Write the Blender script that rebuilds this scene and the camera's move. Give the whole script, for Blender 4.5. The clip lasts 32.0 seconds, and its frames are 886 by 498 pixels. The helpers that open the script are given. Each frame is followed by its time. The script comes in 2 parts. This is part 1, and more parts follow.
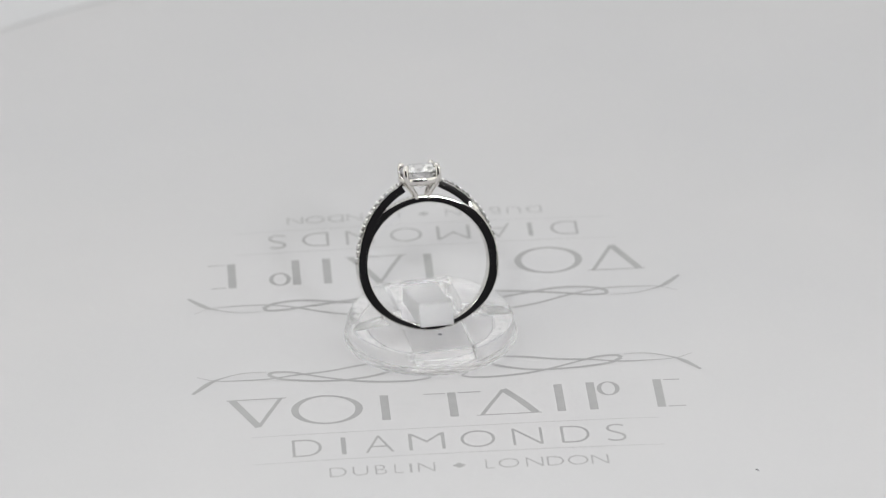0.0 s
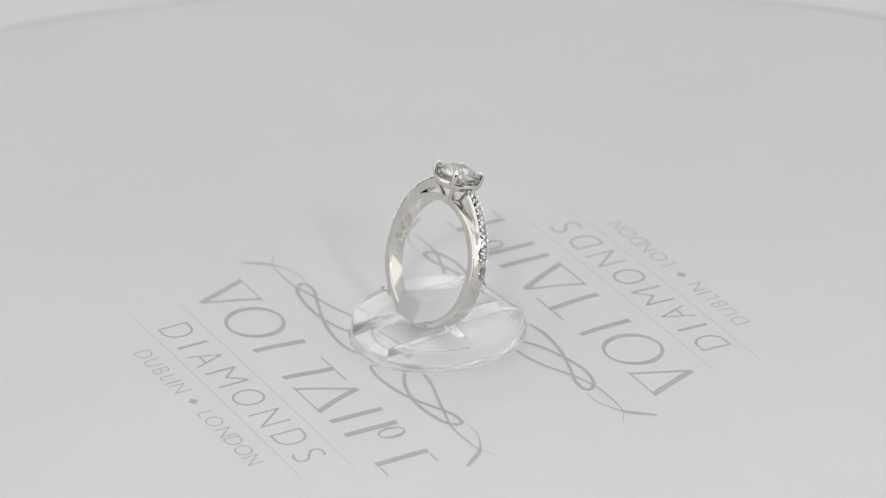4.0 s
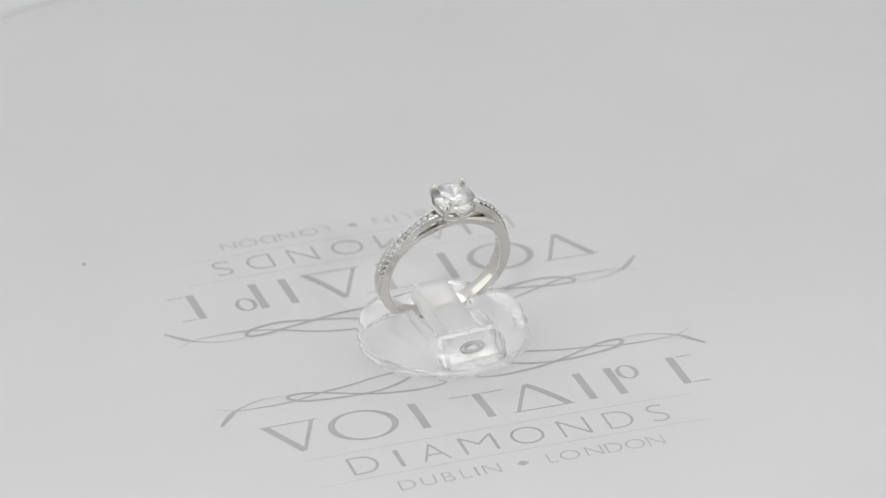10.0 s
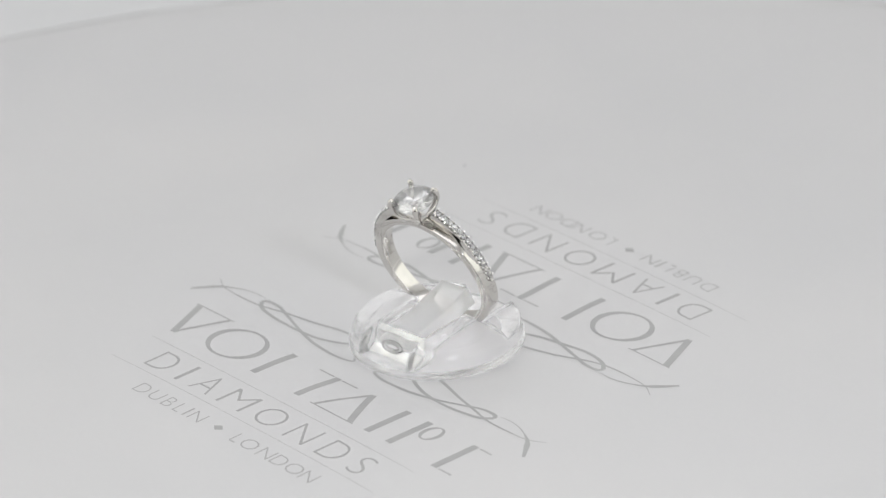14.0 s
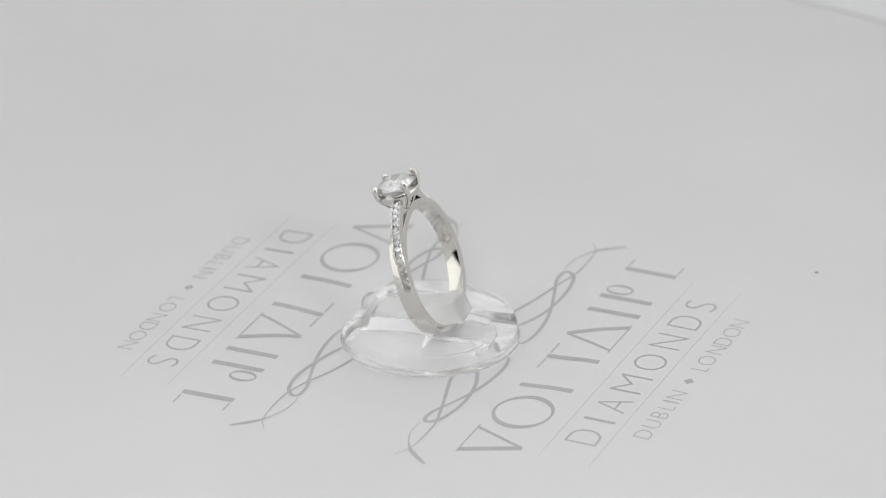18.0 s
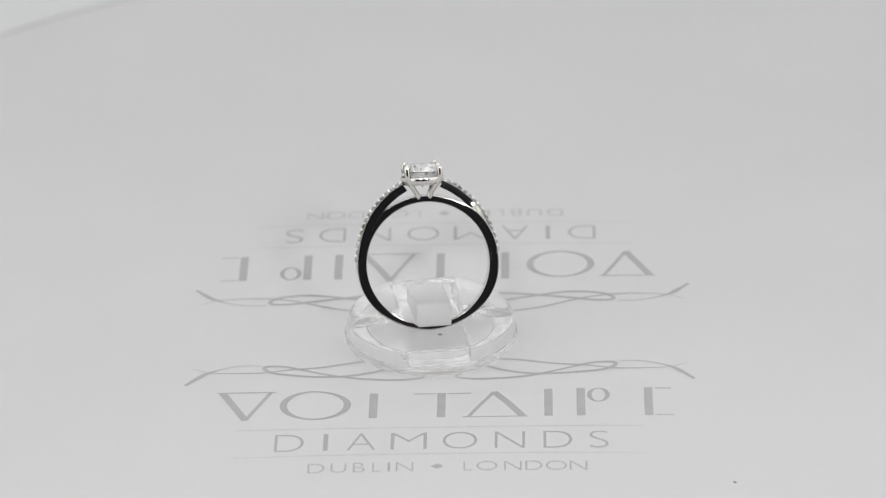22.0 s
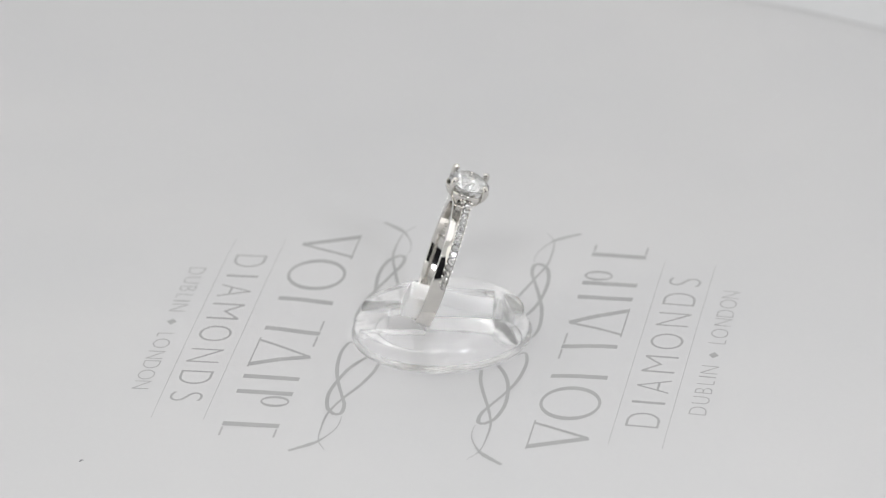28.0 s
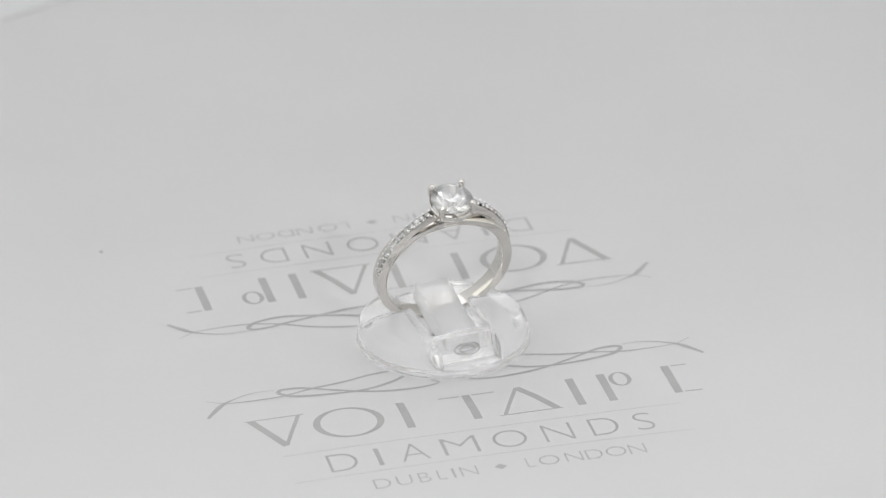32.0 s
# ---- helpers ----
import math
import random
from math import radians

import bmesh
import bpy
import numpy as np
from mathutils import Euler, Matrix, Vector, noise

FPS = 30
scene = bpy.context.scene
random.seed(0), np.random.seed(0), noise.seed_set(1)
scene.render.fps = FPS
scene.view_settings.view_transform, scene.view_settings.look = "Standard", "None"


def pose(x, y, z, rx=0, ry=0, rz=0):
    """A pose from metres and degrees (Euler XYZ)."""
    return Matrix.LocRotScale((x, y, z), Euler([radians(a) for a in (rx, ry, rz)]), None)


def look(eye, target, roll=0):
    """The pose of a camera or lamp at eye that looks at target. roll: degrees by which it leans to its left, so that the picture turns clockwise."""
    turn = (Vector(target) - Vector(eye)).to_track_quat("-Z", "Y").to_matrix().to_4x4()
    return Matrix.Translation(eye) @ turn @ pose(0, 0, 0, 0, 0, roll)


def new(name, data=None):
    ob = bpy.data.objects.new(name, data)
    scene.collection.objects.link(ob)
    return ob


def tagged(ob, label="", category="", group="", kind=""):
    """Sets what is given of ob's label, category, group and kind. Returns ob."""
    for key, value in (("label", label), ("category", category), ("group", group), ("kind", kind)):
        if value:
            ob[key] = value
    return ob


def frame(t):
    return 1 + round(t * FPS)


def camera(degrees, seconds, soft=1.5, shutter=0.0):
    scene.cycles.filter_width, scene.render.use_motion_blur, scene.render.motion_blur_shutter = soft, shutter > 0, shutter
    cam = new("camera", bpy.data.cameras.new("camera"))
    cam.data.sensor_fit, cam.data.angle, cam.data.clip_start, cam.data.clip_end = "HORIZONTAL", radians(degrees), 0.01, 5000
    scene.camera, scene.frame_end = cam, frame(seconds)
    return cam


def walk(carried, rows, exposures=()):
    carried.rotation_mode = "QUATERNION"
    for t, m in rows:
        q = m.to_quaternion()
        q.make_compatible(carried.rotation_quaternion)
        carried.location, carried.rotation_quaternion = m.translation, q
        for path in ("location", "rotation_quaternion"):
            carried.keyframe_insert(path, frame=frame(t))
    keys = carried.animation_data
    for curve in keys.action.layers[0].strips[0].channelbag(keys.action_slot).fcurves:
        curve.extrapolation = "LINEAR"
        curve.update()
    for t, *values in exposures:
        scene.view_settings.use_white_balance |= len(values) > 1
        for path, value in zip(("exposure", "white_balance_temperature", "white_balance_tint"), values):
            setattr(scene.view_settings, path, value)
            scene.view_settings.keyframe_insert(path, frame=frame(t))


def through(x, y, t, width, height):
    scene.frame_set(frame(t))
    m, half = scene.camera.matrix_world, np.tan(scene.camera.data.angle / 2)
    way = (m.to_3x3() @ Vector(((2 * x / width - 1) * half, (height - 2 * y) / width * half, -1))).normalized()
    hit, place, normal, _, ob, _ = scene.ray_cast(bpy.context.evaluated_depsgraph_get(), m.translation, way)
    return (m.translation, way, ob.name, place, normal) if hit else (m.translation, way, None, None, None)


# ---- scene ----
cam = camera(9.57, 32.0, 1.25)
EYE = Vector((0.0, -0.713, 0.368))
TILT, YAW = radians(26.42), radians(0.106)
AHEAD = Vector((math.sin(YAW) * math.cos(TILT), math.cos(YAW) * math.cos(TILT), -math.sin(TILT)))
STILL = look(EYE, EYE + AHEAD, -1.48)
cam.data.dof.use_dof = True
cam.data.dof.focus_distance = 0.787
cam.data.dof.aperture_fstop = 25.0
walk(cam, [(0.0, STILL), (32.0, STILL)])

# ---- world, lamps, exposure ----
world = bpy.data.worlds.new("dim_room_air")
scene.world = world
world.use_nodes = True
world.node_tree.nodes["Background"].inputs[0].default_value = (0.014, 0.014, 0.016, 1)
world.node_tree.nodes["Background"].inputs[1].default_value = 1.0
scene.view_settings.exposure = 0.0


def area_lamp(name, eye, target, width, depth, power, colour):
    data = bpy.data.lights.new(name, "AREA")
    data.shape, data.size, data.size_y, data.energy, data.color = "RECTANGLE", width, depth, power, colour
    ob = new(name, data)
    ob.matrix_world = look(eye, target)
    return ob


for side in (-1, 1):
    area_lamp("lamp_softbox", (side * 0.362, -0.165, 0.20), (0, -0.165, 0.20), 0.46, 0.34, 0.285 - 0.015 * side, (0.972, 0.987, 0.88))
area_lamp("lamp_spot", (0.19, -0.385, 0.275), (0, 0, 0.01), 0.07, 0.05, 0.53, (0.985, 0.985, 1.05))
area_lamp("lamp_spot", (-0.07, -0.385, 0.33), (0, 0, 0.01), 0.07, 0.05, 0.56, (1.0, 0.995, 0.98))
# Unseen overhead fill, added to keep the platter evenly bright.
area_lamp("lamp_overhead_fill", (-0.05, 0.09, 0.61), (-0.05, 0.09, 0), 0.62, 0.64, 1.15, (0.988, 0.985, 1.022))

# ---- materials ----


def material(name):
    m = bpy.data.materials.new(name)
    m.use_nodes = True
    nt = m.node_tree
    return m, nt, nt.nodes["Principled BSDF"]


def mottled(name, low, high, scale, rough=0.5, bump=0.0, bump_scale=2000.0, metallic=0.0, rough_var=0.0, spec=0.5):
    """A surface whose colour drifts between two tones at two scales, with a fine relief."""
    m, nt, bsdf = material(name)
    tex = nt.nodes.new("ShaderNodeTexCoord")
    coarse = nt.nodes.new("ShaderNodeTexNoise")
    coarse.inputs["Scale"].default_value, coarse.inputs["Detail"].default_value = scale, 3.0
    fine = nt.nodes.new("ShaderNodeTexNoise")
    fine.inputs["Scale"].default_value, fine.inputs["Detail"].default_value = bump_scale, 4.0
    mix = nt.nodes.new("ShaderNodeMath")
    mix.operation = "MULTIPLY_ADD"
    mix.inputs[1].default_value = 0.25
    ramp = nt.nodes.new("ShaderNodeValToRGB")
    ramp.color_ramp.elements[0].position, ramp.color_ramp.elements[1].position = 0.38, 0.85
    ramp.color_ramp.elements[0].color, ramp.color_ramp.elements[1].color = (*low, 1), (*high, 1)
    nt.links.new(tex.outputs["Object"], coarse.inputs["Vector"])
    nt.links.new(tex.outputs["Object"], fine.inputs["Vector"])
    nt.links.new(fine.outputs["Fac"], mix.inputs[0])
    nt.links.new(coarse.outputs["Fac"], mix.inputs[2])
    nt.links.new(mix.outputs[0], ramp.inputs["Fac"])
    nt.links.new(ramp.outputs["Color"], bsdf.inputs["Base Color"])
    bsdf.inputs["Roughness"].default_value = rough
    bsdf.inputs["Metallic"].default_value = metallic
    bsdf.inputs["Specular IOR Level"].default_value = spec
    if rough_var:
        add = nt.nodes.new("ShaderNodeMath")
        add.operation = "MULTIPLY_ADD"
        add.inputs[1].default_value, add.inputs[2].default_value = rough_var, rough
        nt.links.new(fine.outputs["Fac"], add.inputs[0])
        nt.links.new(add.outputs[0], bsdf.inputs["Roughness"])
    if bump:
        b = nt.nodes.new("ShaderNodeBump")
        b.inputs["Strength"].default_value, b.inputs["Distance"].default_value = bump, 0.0001
        nt.links.new(fine.outputs["Fac"], b.inputs["Height"])
        nt.links.new(b.outputs["Normal"], bsdf.inputs["Normal"])
    return m


def clear(name, colour, ior, rough, through=1.0, waves=0.0):
    m, nt, bsdf = material(name)
    bsdf.inputs["Base Color"].default_value = (*colour, 1)
    bsdf.inputs["Transmission Weight"].default_value = through
    bsdf.inputs["IOR"].default_value = ior
    bsdf.inputs["Roughness"].default_value = rough
    if waves:
        tex, swell, b = nt.nodes.new("ShaderNodeTexCoord"), nt.nodes.new("ShaderNodeTexNoise"), nt.nodes.new("ShaderNodeBump")
        swell.inputs["Scale"].default_value, swell.inputs["Detail"].default_value = 420.0, 2.0
        b.inputs["Strength"].default_value, b.inputs["Distance"].default_value = waves, 0.0006
        nt.links.new(tex.outputs["Object"], swell.inputs["Vector"])
        nt.links.new(swell.outputs["Fac"], b.inputs["Height"])
        worn = nt.nodes.new("ShaderNodeBevel")
        worn.samples, worn.inputs["Radius"].default_value = 6, 0.0006
        nt.links.new(worn.outputs["Normal"], b.inputs["Normal"])
        nt.links.new(b.outputs["Normal"], bsdf.inputs["Normal"])
    return m


def milky(name, white, share):
    """A cloudy plastic: some light is scattered back, most goes through it blurred."""
    m, nt, bsdf = material(name)
    bsdf.inputs["Base Color"].default_value = (white, white, white * 0.985, 1)
    bsdf.inputs["Roughness"].default_value = 0.35
    glass, mix = nt.nodes.new("ShaderNodeBsdfGlass"), nt.nodes.new("ShaderNodeMixShader")
    glass.inputs["Roughness"].default_value, glass.inputs["IOR"].default_value = 0.3, 1.42
    mix.inputs[0].default_value = share
    nt.links.new(bsdf.outputs[0], mix.inputs[1])
    nt.links.new(glass.outputs[0], mix.inputs[2])
    nt.links.new(mix.outputs[0], nt.nodes["Material Output"].inputs["Surface"])
    return m


PAPER = mottled("matt_white_card", (0.535, 0.535, 0.54), (0.565, 0.56, 0.56), 18.0, 0.55, 0.08, 1500.0, spec=0.3)
INK = mottled("grey_ink", (0.345, 0.345, 0.345), (0.38, 0.38, 0.375), 300.0, 0.5, 0.1, 6000.0, spec=0.3)
FLOOR = mottled("white_plastic_sheet", (0.57, 0.575, 0.58), (0.605, 0.605, 0.61), 6.0, 0.45, 0.05, 900.0)
WALLS = mottled("white_tent_cloth", (0.83, 0.83, 0.825), (0.88, 0.88, 0.875), 9.0, 0.8, 0.1, 700.0)
GOLD = mottled("polished_white_gold", (0.66, 0.64, 0.61), (0.71, 0.69, 0.655), 400.0, 0.06, 0.02, 9000.0, 1.0, 0.03)
# Beads: the ring's gold in a whitened tone, so their glint is painted in.
BEAD = mottled("glint_whitened_gold", (0.90, 0.90, 0.89), (0.95, 0.95, 0.94), 900.0, 0.12, 0.1, 9000.0, 1.0, 0.05)
STAMP = mottled("engraved_white_gold", (0.34, 0.33, 0.28), (0.42, 0.41, 0.35), 2000.0, 0.4, 0.1, 9000.0, 1.0)
# Both diamonds carry some white scatter that stands in for their brilliance.
DIAMOND = clear("diamond", (0.995, 0.995, 0.99), 2.4, 0.0, 0.91)
SMALL_DIAMOND = clear("small_diamond", (0.995, 0.995, 0.995), 2.42, 0.0, 0.92)
ACRYLIC = clear("clear_acrylic", (0.975, 0.975, 0.968), 1.47, 0.165, 0.955, 0.25)
MILKY = milky("milky_acrylic", 0.54, 0.84)
DIRT = mottled("dark_lint", (0.03, 0.03, 0.05), (0.06, 0.06, 0.08), 4000.0, 0.9)

# ---- builders ----


def part(name, bm, mat, parent, label="", smooth=False, crease=0):
    mesh = bpy.data.meshes.new(name)
    bmesh.ops.recalc_face_normals(bm, faces=bm.faces)
    bm.to_mesh(mesh)
    bm.free()
    mesh.materials.append(mat)
    if smooth:
        mesh.shade_smooth()
    if crease:
        mesh.set_sharp_from_angle(angle=radians(crease))
    ob = new(name, mesh)
    ob.parent = parent
    if label:
        tagged(ob, label)
    return ob


def slab(bm, lo, hi):
    v = [bm.verts.new((x, y, z)) for x in (lo[0], hi[0]) for y in (lo[1], hi[1]) for z in (lo[2], hi[2])]
    for a, b, c, d in ((0, 1, 3, 2), (4, 6, 7, 5), (0, 4, 5, 1), (2, 3, 7, 6), (0, 2, 6, 4), (1, 5, 7, 3)):
        bm.faces.new((v[a], v[b], v[c], v[d]))
    return v


def loft(bm, rings, closed=False, caps=True):
    """Joins rings of points, each a closed section, into a skin."""
    rows = [[bm.verts.new(p) for p in ring] for ring in rings]
    n, count = len(rows[0]), len(rows)
    for i in range(count if closed else count - 1):
        a, b = rows[i], rows[(i + 1) % count]
        for j in range(n):
            bm.faces.new((a[j], a[(j + 1) % n], b[(j + 1) % n], b[j]))
    if caps and not closed:
        bm.faces.new(rows[0][::-1])
        bm.faces.new(rows[-1])


def lathe(bm, profile, steps=96):
    """Turns a profile of (radius, height) about the z axis."""
    rings = []
    for r, z in profile:
        if r < 1e-7:
            rings.append([bm.verts.new((0, 0, z))])
        else:
            rings.append([bm.verts.new((r * math.cos(2 * math.pi * k / steps), r * math.sin(2 * math.pi * k / steps), z)) for k in range(steps)])
    for a, b in zip(rings, rings[1:]):
        for k in range(steps):
            m = (k + 1) % steps
            if len(a) == 1:
                bm.faces.new((a[0], b[k], b[m]))
            elif len(b) == 1:
                bm.faces.new((a[k], a[m], b[0]))
            else:
                bm.faces.new((a[k], a[m], b[m], b[k]))


def spline(points, steps):
    """A smooth curve (Catmull-Rom) through a few points, evenly stepped in parameter."""
    pts = [Vector(p) for p in points]
    pts = [2 * pts[0] - pts[1]] + pts + [2 * pts[-1] - pts[-2]]
    out = []
    spans = len(pts) - 3
    for k in range(steps + 1):
        f = k / steps * spans
        i = min(int(f), spans - 1)
        f -= i
        a, b, c, d = pts[i:i + 4]
        out.append(0.5 * (2 * b + (c - a) * f + (2 * a - 5 * b + 4 * c - d) * f * f + (3 * b - a - 3 * c + d) * f ** 3))
    return out


MM = 0.001

# ---- the light tent ----
FLOOR_Z = -0.0046
setting = {
    "ground": ((-0.75, -0.95, FLOOR_Z - 0.02), (0.75, 0.45, FLOOR_Z), FLOOR, "white plastic floor sheet under the turntable"),
    "wall_north": ((-0.37, 0.42, FLOOR_Z), (0.37, 0.44, 0.62), WALLS, "white cloth back wall of the light tent"),
    "wall_west": ((-0.39, -0.42, FLOOR_Z), (-0.37, 0.44, 0.62), WALLS, "white cloth side wall of the light tent"),
    "wall_east": ((0.37, -0.42, FLOOR_Z), (0.39, 0.44, 0.62), WALLS, "white cloth side wall of the light tent"),
    "wall_south_1": ((-0.37, -0.42, FLOOR_Z), (-0.33, -0.40, 0.62), WALLS, "white cloth front flap of the light tent"),
    "wall_south_2": ((0.335, -0.42, FLOOR_Z), (0.37, -0.40, 0.62), WALLS, "white cloth front flap of the light tent"),
    "wall_south_3": ((-0.33, -0.42, 0.29), (0.335, -0.40, 0.62), WALLS, "white cloth front flap of the light tent"),
    "ceiling": ((-0.39, -0.42, 0.62), (0.39, 0.44, 0.64), WALLS, "white cloth roof of the light tent"),
}
for name, (lo, hi, mat, label) in setting.items():
    bm = bmesh.new()
    slab(bm, lo, hi)
    tagged(part(name, bm, mat, None), label, kind="structure")

# ---- the turntable and its print ----


def thing(name, label, category):
    return tagged(new(name), label, category)


def smooth_step(x):
    x = min(max(x, 0.0), 1.0)
    return x * x * (3 - 2 * x)


def crown(r):
    """Height of the platter's gently domed top at radius r."""
    if r > 0.066:
        return -0.00243 - 0.0015 * (1 - math.exp((0.066 - r) / 0.0165))
    return -0.0008 - 1.26 * (max(r, 0.03) - 0.03) ** 2 - 0.0005 * smooth_step((0.026 - r) / 0.008)


def rim(a):
    """Radius of the platter's slightly oval edge."""
    return 0.1512 - 0.0109 * math.cos(2 * (a - radians(152.6)))


turntable = thing("display_turntable", "round matt white display turntable printed with a grey jeweller's crest twice", "turntable")
bm = bmesh.new()
rings = []
for f in (0.0, *(0.09 + 0.0075 * i for i in range(56)), 0.52, 0.58, 0.64, 0.7, 0.76, 0.82, 0.88, 0.94, 0.985, 1.0):
    ring = []
    for k in range(160):
        a = 2 * math.pi * k / 160
        r = max(f, 0.002) * rim(a)
        ring.append((r * math.cos(a), r * math.sin(a), crown(r) - (0.0004 if f == 1.0 else 0)))
    rings.append(ring)
rings.append([(rim(2 * math.pi * k / 160) * math.cos(2 * math.pi * k / 160), rim(2 * math.pi * k / 160) * math.sin(2 * math.pi * k / 160), FLOOR_Z) for k in range(160)])
loft(bm, rings)
part("platter", bm, PAPER, turntable, smooth=True)

SHIFT = Vector((0.614, 0.741))
INK_LIFT = 0.00003


def on_card(u, v, turn, lift=0.0):
    """A print's own millimetres (u along the words, v towards the middle) laid on the platter."""
    p = (Matrix.Rotation(radians(turn), 2) @ Vector((u, v * 0.991)) + SHIFT) * MM
    return Vector((p.x, p.y, crown(p.length) + INK_LIFT + lift))


def stroke(bm, points, widths, turn, steps=40, lift=0.0):
    """A flat inked line through a few points; its width runs from one value to the next."""
    path = spline([(*p, 0) for p in points], steps)
    last = None
    for k, p in enumerate(path):
        d = path[min(k + 1, steps)] - path[max(k - 1, 0)]
        side = Vector((-d.y, d.x)).normalized()
        f = k / steps * (len(widths) - 1)
        i = min(int(f), len(widths) - 2)
        w = (widths[i] + (widths[i + 1] - widths[i]) * (f - i)) / 2
        pair = [bm.verts.new(on_card(p.x + s * w * side.x, p.y + s * w * side.y, turn, lift)) for s in (1, -1)]
        if last:
            bm.faces.new((last[0], last[1], pair[1], pair[0]))
        last = pair


def straight(bm, a, b, width, turn, steps=1, lift=0.0):
    stroke(bm, [a, b], [width, width], turn, steps, lift)


def oval(bm, cu, cv, ru, rv, thick_u, thick_v, turn):
    last, first = None, None
    for k in range(48):
        c, s = math.cos(2 * math.pi * k / 48), math.sin(2 * math.pi * k / 48)
        pair = [bm.verts.new(on_card(cu + (ru - q * thick_u) * c, cv + (rv - q * thick_v) * s, turn)) for q in (0, 1)]
        if last:
            bm.faces.new((last[0], last[1], pair[1], pair[0]))
        first, last = first or pair, pair
    bm.faces.new((last[0], last[1], first[1], first[0]))


def letter(bm, character, u0, u1, v0, v1, turn):
    """One letter in the built-in typeface, fitted to a box on the card."""
    text = bpy.data.curves.new("letter", "FONT")
    text.body = character
    text.offset = -0.02
    ob = new("letter", text)
    deps = bpy.context.evaluated_depsgraph_get()
    mesh = bpy.data.meshes.new_from_object(ob.evaluated_get(deps))
    bpy.data.objects.remove(ob)
    xs, ys = [v.co.x for v in mesh.vertices], [v.co.y for v in mesh.vertices]
    wide, high = max(xs) - min(xs), max(ys) - min(ys)
    made = [bm.verts.new(on_card(u0 + (v.co.x - min(xs)) / wide * (u1 - u0), v0 + (v.co.y - min(ys)) / high * (v1 - v0), turn)) for v in mesh.vertices]
    for p in mesh.polygons:
        bm.faces.new([made[i] for i in p.vertices])
    bpy.data.meshes.remove(mesh)


def printed_crest(turn):
    """Flourish, plain shapes for the name, two rules and two lines of lettering."""
    for s in (-1, 1):
        for layer, (points, widths) in enumerate((
            (((37.2, -10.6), (34.7, -12.0), (31.2, -12.4), (26.2, -12.3), (20.8, -10.9), (15.6, -9.3), (12.0, -8.3), (8.8, -7.9)), (0.12, 0.2, 0.35, 0.5, 0.55, 0.55)),
            (((38.0, -15.9), (36.2, -13.6), (34.6, -12.0), (31.6, -10.5), (29.2, -10.0), (26.9, -10.1)), (0.5, 0.9, 0.25, 0.15, 0.1)),
            (((26.5, -11.2), (25.8, -10.35), (23.2, -10.4), (20.4, -11.3), (15.2, -12.95), (10.8, -13.95), (5.8, -14.3), (2.5, -13.6), (3.3, -12.4)), (0.7, 0.6, 0.5, 0.6, 0.5, 0.3)),
            (((26.5, -11.2), (24.7, -12.6), (21.0, -13.35), (17.0, -13.25), (12.3, -12.5), (9.0, -11.3), (7.0, -10.1)), (0.7, 0.6, 0.55, 0.6, 0.6)),
        )):
            bm = bmesh.new()
            stroke(bm, [(s * u, v) for u, v in points], widths, turn, 48, layer * 4e-6)
            part("flourish", bm, INK, turntable, "grey printed flourish line")
    top, foot = -18.7, -27.3

    def mark(draw):
        bm = bmesh.new()
        draw(bm)
        part("printed_mark", bm, INK, turntable, "plain grey printed shape")

    def wedge(u0, u1, tip, pointing):
        base, point = (top, foot) if pointing < 0 else (foot, top)

        def draw(bm):
            straight(bm, (u0 + 0.8, base), (tip, point), 1.15 if pointing < 0 else 0.6, turn, 4)
            straight(bm, (u1 - 0.8, base), (tip, point), 0.6 if pointing < 0 else 1.15, turn, 4, 4e-6)
            straight(bm, (u0, base), (u1, base), 0.25, turn, 4, 8e-6)
        return draw

    mark(wedge(-33.0, -24.2, -28.5, -1))
    mark(lambda bm: oval(bm, -18.3, -23.0, 5.3, 4.6, 1.1, 0.45, turn))

    def bars(u, *thin):
        """A thick upright bar, and thin level ones that stand clear of it."""
        def draw(bm):
            straight(bm, (u, top), (u, foot), 1.25, turn, 4)
            for u0, u1, v in thin:
                straight(bm, (u0, v), (u1, v), 0.32, turn, 4)
        return draw

    mark(bars(-9.7))
    mark(bars(0.35, (-3.8, -0.6, top - 0.2), (1.3, 4.7, top - 0.2)))
    mark(wedge(3.6, 13.2, 8.1, 1))
    mark(lambda bm: straight(bm, (16.2, top), (16.2, foot), 1.25, turn, 4))
    mark(bars(21.0))
    mark(lambda bm: oval(bm, 23.6, -20.9, 1.7, 2.2, 0.7, 0.3, turn))
    mark(bars(31.0, (32.0, 34.4, top - 0.2), (32.0, 34.6, foot + 0.2)))
    for v in (-30.4, -38.4):
        bm = bmesh.new()
        straight(bm, (-29.7, v), (30.2, v), 0.08, turn, 24)
        part("printed_rule", bm, INK, turntable, "thin grey printed rule")
    bm = bmesh.new()
    for character, u0, u1 in (("D", -23.9, -19.6), ("I", -16.75, -16.05), ("A", -13.3, -9.1), ("M", -6.9, -1.6), ("O", 0.7, 5.75), ("N", 8.3, 12.7), ("D", 15.4, 19.6), ("S", 22.0, 24.9)):
        letter(bm, character, u0, u1, -37.0, -32.0, turn)
    part("lettering", bm, INK, turntable, "wide-spaced grey printed word")
    for word, starts in (("DUBLIN", (-18.8, -15.45, -12.2, -9.4, -7.2, -6.0)), ("LONDON", (3.8, 5.7, 9.7, 12.75, 15.75, 19.2))):
        bm = bmesh.new()
        for character, u in zip(word, starts):
            w = {"I": 0.35, "B": 1.7, "L": 1.25, "O": 3.0, "N": 2.5, "D": 2.45, "U": 2.25}[character]
            letter(bm, character, u, u + w, -43.4, -40.8, turn)
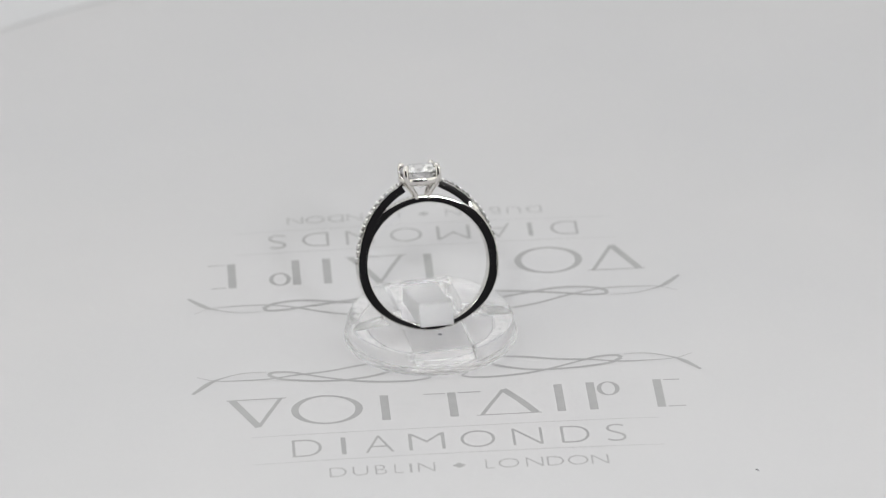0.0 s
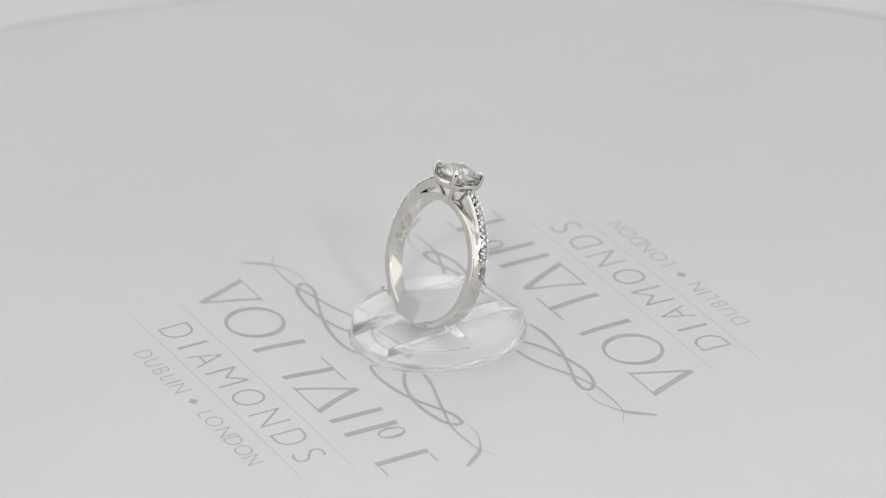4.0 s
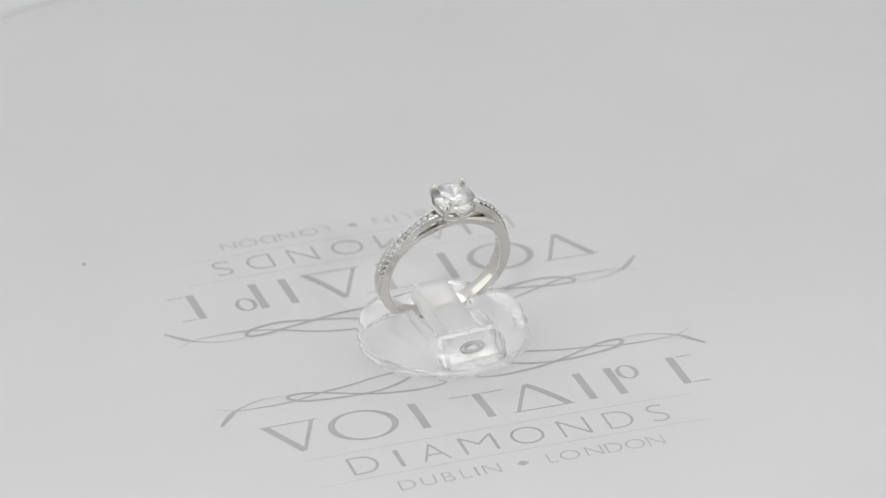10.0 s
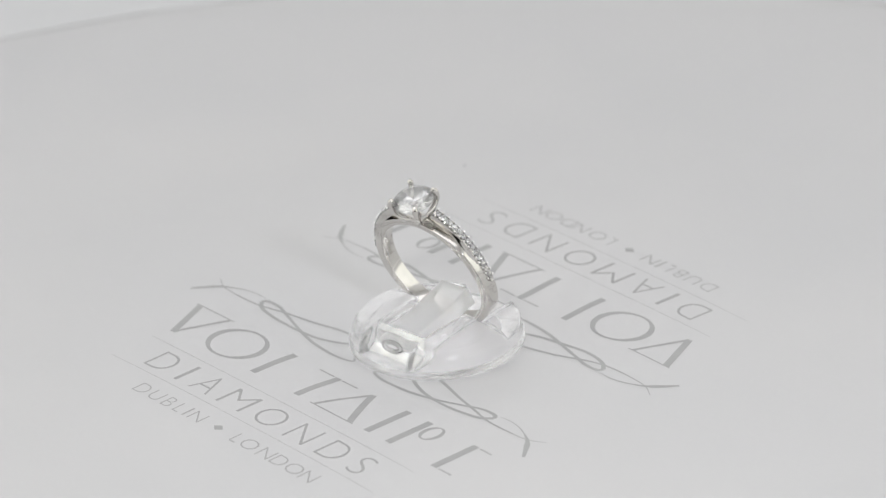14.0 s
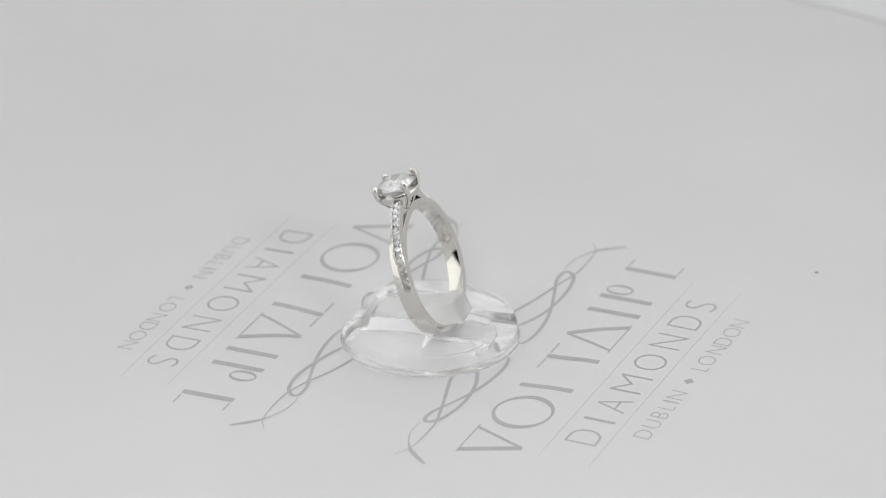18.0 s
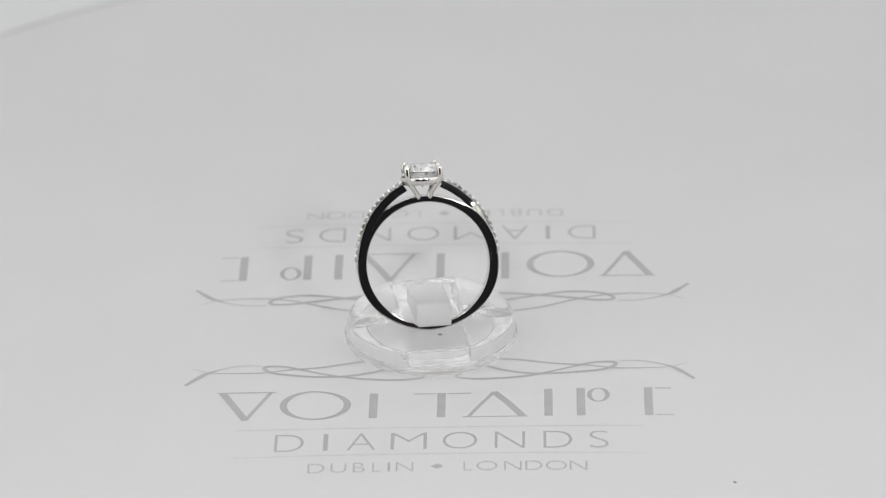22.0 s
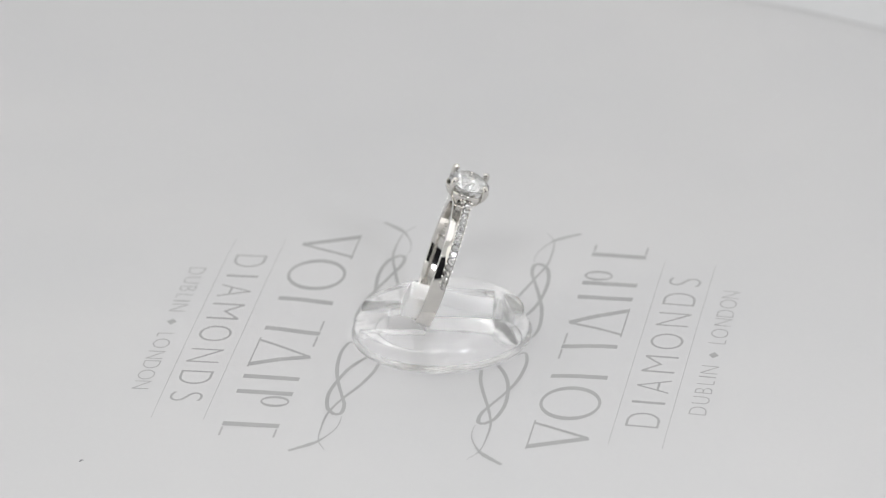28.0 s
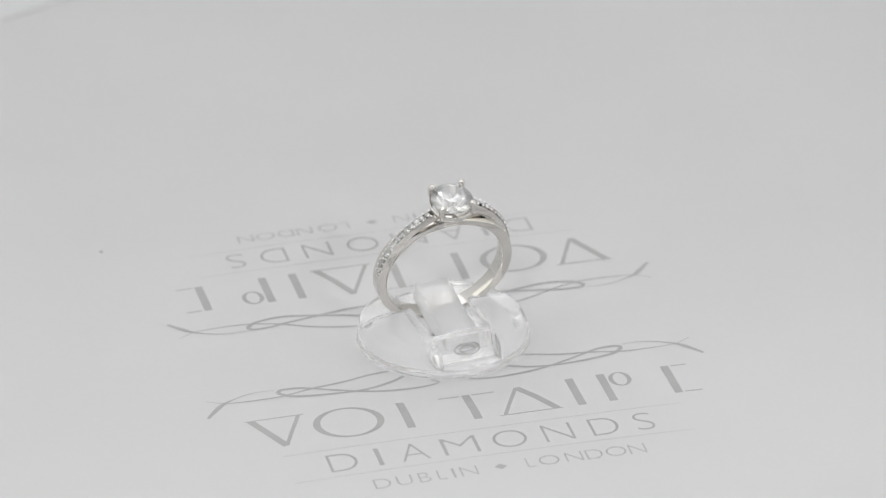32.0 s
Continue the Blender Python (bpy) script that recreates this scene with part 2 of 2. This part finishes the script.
        part("lettering", bm, INK, turntable, "small grey printed word")
    bm = bmesh.new()
    corners = [bm.verts.new(on_card(u, v, turn)) for u, v in ((-1.0, -42.1), (0.0, -41.3), (1.0, -42.1), (0.0, -42.9))]
    bm.faces.new(corners)
    part("printed_dot", bm, INK, turntable, "small grey printed lozenge")


printed_crest(3)
printed_crest(183)

bm = bmesh.new()
bmesh.ops.create_circle(bm, cap_ends=True, segments=20, radius=0.35 * MM, matrix=Matrix.Translation((0.5 * MM, 0, crown(0) + 5e-5)))
part("centre_mark", bm, DIRT, turntable, "tiny dark dot at the platter's centre")

# a crumb of lint near the platter's edge
lint = thing("lint_speck", "tiny dark speck of lint on the turntable", "lint")
bm = bmesh.new()
path = spline([(45.6, -42.45, 0.0), (45.85, -42.6, 0.1), (46.1, -42.7, 0.0)], 8)
loft(bm, [[(p + Vector((0, 0.11 * math.cos(a), 0.08 * math.sin(a)))) * MM + Vector((0, 0, crown(0.0625))) for a in (0.0, 1.26, 2.51, 3.77, 5.03)] for p in path])
part("fibre", bm, DIRT, lint)

# ---- the acrylic stand ----
RING_AT = pose(-1.10 * MM, 0.51 * MM, 11.25 * MM, -19.84, 0, 10.49)
STAND_AT = pose(-0.9 * MM, 0.6 * MM, crown(0) - 0.0002, 0, 0, 10.5)
DOME_AT = STAND_AT @ Matrix.Diagonal((1.0, 1.045, 1.0, 1.0))
stand = thing("ring_stand", "clear acrylic domed ring stand with a slot, standing on the turntable", "ring stand")


def cut(ob, steps):
    """Takes each solid out of ob's mesh, or joins it on."""
    for operation, c in steps:
        mod = ob.modifiers.new("cut", "BOOLEAN")
        mod.operation, mod.object, mod.solver = operation, c, "EXACT"
    deps = bpy.context.evaluated_depsgraph_get()
    mesh = bpy.data.meshes.new_from_object(ob.evaluated_get(deps))
    mesh.materials.clear()
    mesh.materials.append(ob.data.materials[0])
    ob.modifiers.clear()
    mesh.shade_smooth()
    mesh.set_sharp_from_angle(angle=radians(25))
    ob.data = mesh
    for _, c in steps:
        bpy.data.objects.remove(c)


def solid(bm, m):
    bmesh.ops.transform(bm, matrix=m, verts=bm.verts)
    bmesh.ops.recalc_face_normals(bm, faces=bm.faces)
    mesh = bpy.data.meshes.new("solid")
    bm.to_mesh(mesh)
    bm.free()
    return new("solid", mesh)


def box_solid(lo, hi, m):
    bm = bmesh.new()
    slab(bm, [q * MM for q in lo], [q * MM for q in hi])
    return solid(bm, m)


def disc_solid(radius, half, m):
    """A flat disc about the y axis."""
    bm = bmesh.new()
    turns = [2 * math.pi * k / 96 for k in range(96)]
    loft(bm, [[Vector((radius * math.sin(a), s * half, radius * math.cos(a))) * MM for a in turns] for s in (-1, 1)])
    return solid(bm, m)


def prism(outline, half, m):
    """A side outline (y, z) given a width along x."""
    bm = bmesh.new()
    loft(bm, [[Vector((s * half, y, z)) * MM for y, z in outline] for s in (-1, 1)])
    bmesh.ops.recalc_face_normals(bm, faces=bm.faces)
    return solid(bm, m)


# a low dome, slotted for the ring, with an arm that rises from the front wall through the ring's hole
bm = bmesh.new()
bulge = spline([(12.72, 1.6, 0), (12.75, 2.4, 0), (12.5, 3.5, 0), (11.7, 4.5, 0), (9.8, 5.25, 0), (7.2, 5.7, 0), (4.0, 5.9, 0)], 30)
lathe(bm, [(r * MM, z * MM) for r, z in ((0, 0), (9.4, 0), (9.6, 0.42), (12.6, 0.42), (12.95, 0.5), (13.1, 0.7), (13.1, 1.1), (12.95, 1.3), *((p.x, p.y) for p in bulge), (2.0, 5.98), (0, 6.0))], 128)
dome = part("dome", bm, ACRYLIC, stand, smooth=False)
dome.matrix_local = DOME_AT
bpy.context.view_layer.update()
ARM = ((-4.25, 8.2), (-4.6, 8.05), (-6.05, 5.15), (-5.95, 4.9), (-4.55, 4.75), (-1.6, 3.78), (1.5, 3.4), (6.0, 2.75), (7.9, 2.25), (7.9, 5.36), (6.0, 5.5), (3.0, 6.0))
ROOT = ((8.0, 2.18), (10.8, 1.3), (10.9, 1.6), (9.45, 5.2), (9.2, 5.38), (8.0, 5.42))
cut(dome, [
    ("DIFFERENCE", box_solid((-4.65, -8.2, 1.2), (4.65, 10.75, 12), STAND_AT)),
    ("DIFFERENCE", box_solid((-4.65, -20, 2.1), (4.65, -8.0, 12), STAND_AT)),
    ("DIFFERENCE", box_solid((-4.65, 10.6, 1.6), (4.65, 20, 12), STAND_AT)),
    ("DIFFERENCE", box_solid((-20, -20, 3.7), (20, -2.0, 12), STAND_AT)),
    ("DIFFERENCE", disc_solid(10.72, 1.26, RING_AT)),
    ("UNION", prism(ROOT, 4.7, STAND_AT)),
])
bm = bmesh.new()
loft(bm, [[Vector((s * (2.62 + 0.012 * y), y, z)) * MM for y, z in ARM] for s in (-1, 1)])
bmesh.ops.recalc_face_normals(bm, faces=bm.faces)
bmesh.ops.bevel(bm, geom=bm.edges, offset=0.22 * MM, segments=3, affect="EDGES", clamp_overlap=True)
part("arm", bm, MILKY, stand, "cloudy clear arm reaching through the ring", smooth=True, crease=25).matrix_local = STAND_AT
# oval moulding mark on the front wall
for ru, rv in ((1.9, 0.85), (1.15, 0.45)):
    bm = bmesh.new()
    rings = []
    for k in range(40):
        a = 2 * math.pi * k / 40
        c, s = math.cos(a), math.sin(a)
        spine = Vector((ru * c, 10.19 - 0.36 * rv * s, 3.4 + rv * s * 0.9))
        rings.append([(spine + Vector((c * q, p * 0.7, s * q))) * MM for p, q in ((0.16, 0), (0.05, 0.2), (-0.05, 0.2), (-0.05, -0.2), (0.05, -0.2))])
    loft(bm, rings, closed=True)
    mark = part("moulding_mark", bm, ACRYLIC, stand, "oval ridge moulded in the clear front wall", smooth=True)
    mark.matrix_local = STAND_AT
for ob in stand.children:
    ob.visible_shadow = False

# ---- the ring ----
ring = thing("engagement_ring", "white gold ring with a round diamond, leaning in its stand", "ring")


def at_ring(ob):
    ob.matrix_local = RING_AT
    return ob


def section(centre, out, across, thick, half, bevel, bulge):
    """A rounded oblong: thick along out, half to each side along across, its two faces gently swelling."""
    flat = thick / 2 - bevel
    pts = []
    for so, sa in ((1, 1), (1, -1), (-1, -1), (-1, 1)):
        for k in range(4):
            a = k / 3 * math.pi / 2
            if so * sa > 0:
                a = math.pi / 2 - a
            pts.append((so * (flat + bevel * math.cos(a)), sa * (half - bevel + bevel * math.sin(a))))
        if so * sa < 0:
            pts += [(so * q * flat, sa * (half + bulge * (1 - q * q))) for q in (0.5, 0.0, -0.5)]
    return [(centre + out * o + across * w) * MM for o, w in pts]


INNER = 9.25
ACROSS = Vector((0, 1, 0))
bm = bmesh.new()
rings = []
for k in range(180):
    a = 2 * math.pi * k / 180
    out = Vector((math.sin(a), 0, math.cos(a)))
    off = abs(math.degrees(math.atan2(out.x, out.z)))
    outer = 10.3 + 0.45 * smooth_step((off - 22) / 30) - 0.6 * smooth_step((off - 105) / 60)
    half = 1.165
    rings.append(section(out * (INNER + outer) / 2, out, ACROSS, outer - INNER, half, 0.09, 0.018))
loft(bm, rings, closed=True)
hoop = at_ring(part("hoop", bm, GOLD, ring, smooth=True))

EDGE = ((10.45, -2.0), (10.6, 1.0), (10.02, 4.1), (8.82, 7.0), (6.98, 9.48), (4.95, 11.22), (3.15, 12.3))


def gem(bm, m, radius, steps=8, deep=0.86, high=0.32):
    """A round brilliant: table, star, kite and girdle facets above, mains and halves below."""
    pts = [Vector((0, 0, -deep))]
    for k in range(steps):
        a, b = 2 * math.pi * k / steps, 2 * math.pi * (k + 0.5) / steps
        pts.append(Vector((0.56 * math.cos(a), 0.56 * math.sin(a), high)))
        pts.append(Vector((0.80 * math.cos(b), 0.80 * math.sin(b), high * 0.60)))
        pts.append(Vector((0.22 * math.cos(b), 0.22 * math.sin(b), -deep * 0.80)))
        for q in (a, b):
            for z in (-0.02, 0.02):
                pts.append(Vector((math.cos(q), math.sin(q), z)))
    made = [bm.verts.new(m @ (p * radius)) for p in pts]
    hull = bmesh.ops.convex_hull(bm, input=made)
    loose = [e for e in hull["geom_interior"] if isinstance(e, bmesh.types.BMVert)]
    if loose:
        bmesh.ops.delete(bm, geom=loose, context="VERTS")


def rail(top, out, thick, half, cutback, drop, flank, s):
    """The shoulder's section: a raised rail for the stones, flush with one face, and a low margin on the other."""
    crest = half - 0.02 - cutback * 1.03
    mid, wide, deep = (crest - half) / 2, 0.56, 0.62 * cutback
    trench = ((mid - wide, 0.0), (mid - wide + 0.04, deep), (mid + wide - 0.04, deep), (mid + wide, 0.0))
    low = crest + 0.02 + (half - 0.16 * cutback - crest - 0.02) * flank
    span = low - crest - 0.01
    margin = ((crest - 0.05, 0), (crest, 0.05), (crest + 0.01, 0.06 + 0.15 * drop), (crest + 0.01 + 0.5 * span, 0.08 + 0.6 * drop), (crest + 0.01 + 0.88 * span, 0.1 + 0.94 * drop), (low, 0.14 + drop), (low, thick - 0.004), (low - 0.004, thick))
    flush = ((half - 0.08, 0), (half - 0.035, 0.02), (half, 0.055), (half, thick - 0.004), (half - 0.004, thick))
    side = [(-s * w, -o) for w, o in margin] + [(s * w, -o) for w, o in flush[::-1]] + [(-s * w, -o) for w, o in trench]
    return [(top + out * o + ACROSS * w) * MM for w, o in side]


GEM_MESH = bpy.data.meshes.new("pave_diamond")
bm = bmesh.new()
gem(bm, Matrix.Identity(4), 0.54 * MM, 8)
bm.to_mesh(GEM_MESH)
bm.free()
GEM_MESH.materials.append(SMALL_DIAMOND)

for s in (-1, 1):
    path = spline([(s * x, 0, z) for x, z in EDGE], 60)
    rings, frames = [], []
    for k, p in enumerate(path):
        d = (path[min(k + 1, 60)] - path[max(k - 1, 0)]).normalized()
        out = Vector((d.z, 0, -d.x)) * s
        f = k / 60
        frames.append((p, d, out))
        cutback = smooth_step((f - 0.16) / 0.14)
        thick = min(1.15 if s > 0 else 1.3, p.length - 9.6)
        drop = cutback * 0.42
        rings.append(rail(p, out, thick, 1.184, cutback, drop, 1 - 0.97 * smooth_step((f - 0.35) / 0.3), s))
    bm = bmesh.new()
    loft(bm, rings)
    shoulder = at_ring(part("shoulder", bm, GOLD, ring, "white gold shoulder set with a row of small diamonds", smooth=True, crease=28))
    lengths = [0.0]
    for a, b in zip(path, path[1:]):
        lengths.append(lengths[-1] + (b - a).length)
    beads = bmesh.new()
    count, first, last = 14, 3.4, lengths[-1] - 0.75
    for i in range(count):
        want = first + (last - first) * i / (count - 1)
        k = max(j for j in range(len(lengths)) if lengths[j] <= want)
        p, d, out = frames[k]
        p = p + d * (want - lengths[k]) + ACROSS * s * 0.57
        m = Matrix((d, ACROSS, out)).transposed().to_4x4()
        stone = new("pave_diamond", GEM_MESH)
        stone.parent = shoulder
        stone.matrix_local = Matrix.Translation((p + out * 0.2) * MM) @ m @ pose(0, 0, 0, random.uniform(-20, 20), random.uniform(-20, 20), random.uniform(0, 60))
        for side in (-1, 1):
            c = (p + d * 0.48 + ACROSS * side * 0.57 + out * 0.22) * MM
            bmesh.ops.create_icosphere(beads, subdivisions=2, radius=0.18 * MM, matrix=Matrix.Translation(c))
    part("beads", beads, BEAD, shoulder, "rows of tiny setting beads, whitened to glint", smooth=True)

# head: gallery, four claws on legs, the stone
STONE_Z, STONE_R = 14.02, 3.18
bm = bmesh.new()
lathe(bm, [(r * MM, z * MM) for r, z in ((2.72, 12.1), (2.8, 11.95), (3.0, 12.0), (3.26, 12.5), (3.38, 13.1), (3.26, 13.22), (3.12, 13.1), (2.98, 12.6), (2.72, 12.1))], 64)
bmesh.ops.remove_doubles(bm, verts=bm.verts, dist=1e-7)
at_ring(part("gallery", bm, GOLD, ring, "polished bowl-shaped gallery under the diamond", smooth=True))


def rod(bm, points, radii, steps=16, sides=10):
    path = spline(points, steps)
    rings = []
    for k, p in enumerate(path):
        d = (path[min(k + 1, steps)] - path[max(k - 1, 0)]).normalized()
        u = d.orthogonal().normalized() if k == 0 else (u - d * u.dot(d)).normalized()
        w = d.cross(u)
        f = k / steps * (len(radii) - 1)
        i = min(int(f), len(radii) - 2)
        r = radii[i] + (radii[i + 1] - radii[i]) * (f - i)
        rings.append([(p + (u * math.cos(2 * math.pi * j / sides) + w * math.sin(2 * math.pi * j / sides)) * r) * MM for j in range(sides)])
    loft(bm, rings)


for k in range(4):
    a = radians(45 + 90 * k)
    c, s = math.cos(a), math.sin(a)
    bm = bmesh.new()
    rod(bm, [(r * c, r * s, z) for r, z in ((1.2, 9.9), (1.42, 10.5), (2.0, 11.2), (2.8, 12.15), (3.38, 13.2), (3.5, 14.2), (3.42, 14.75), (3.12, 15.0))], (0.42, 0.36, 0.36, 0.42, 0.45, 0.45, 0.45, 0.3))
    bmesh.ops.create_uvsphere(bm, u_segments=14, v_segments=10, radius=0.48 * MM, matrix=Matrix.Translation(Vector((3.24 * c, 3.24 * s, 14.8)) * MM))
    at_ring(part("claw", bm, GOLD, ring, smooth=True))
bm = bmesh.new()
gem(bm, Matrix.Identity(4), STONE_R * MM)
stone = part("centre_diamond", bm, DIAMOND, ring, "round brilliant-cut diamond")
stone.matrix_local = RING_AT @ Matrix.Translation((0, 0, STONE_Z * MM)) @ Matrix.Rotation(radians(12), 4, "Z")

# stamped marks inside the band, as plain bars
for s, angles in ((-1, (-2, 3, 6, 9, 12)), (1, (-3, 0, 3, 6, 9, 12))):
    for a in angles:
        q = radians(a)
        bm = bmesh.new()
        slab(bm, (-0.015 * MM, -0.3 * MM, -0.07 * MM), (0.015 * MM, 0.3 * MM, 0.07 * MM))
        bar = part("stamped_bar", bm, STAMP, hoop, "small stamped mark")
        bar.matrix_local = Matrix.Translation(Vector((s * math.cos(q), 0, math.sin(q))) * (INNER - 0.005) * MM) @ Matrix.Rotation(-s * q, 4, "Y")


# ---- what moves ----
TURN = 16.567


def motions():
    for ob in (turntable, lint, stand, ring):
        walk(ob, [(t / 2, pose(0, 0, 0, 0, 0, -TURN * t / 2)) for t in range(65)])


motions()
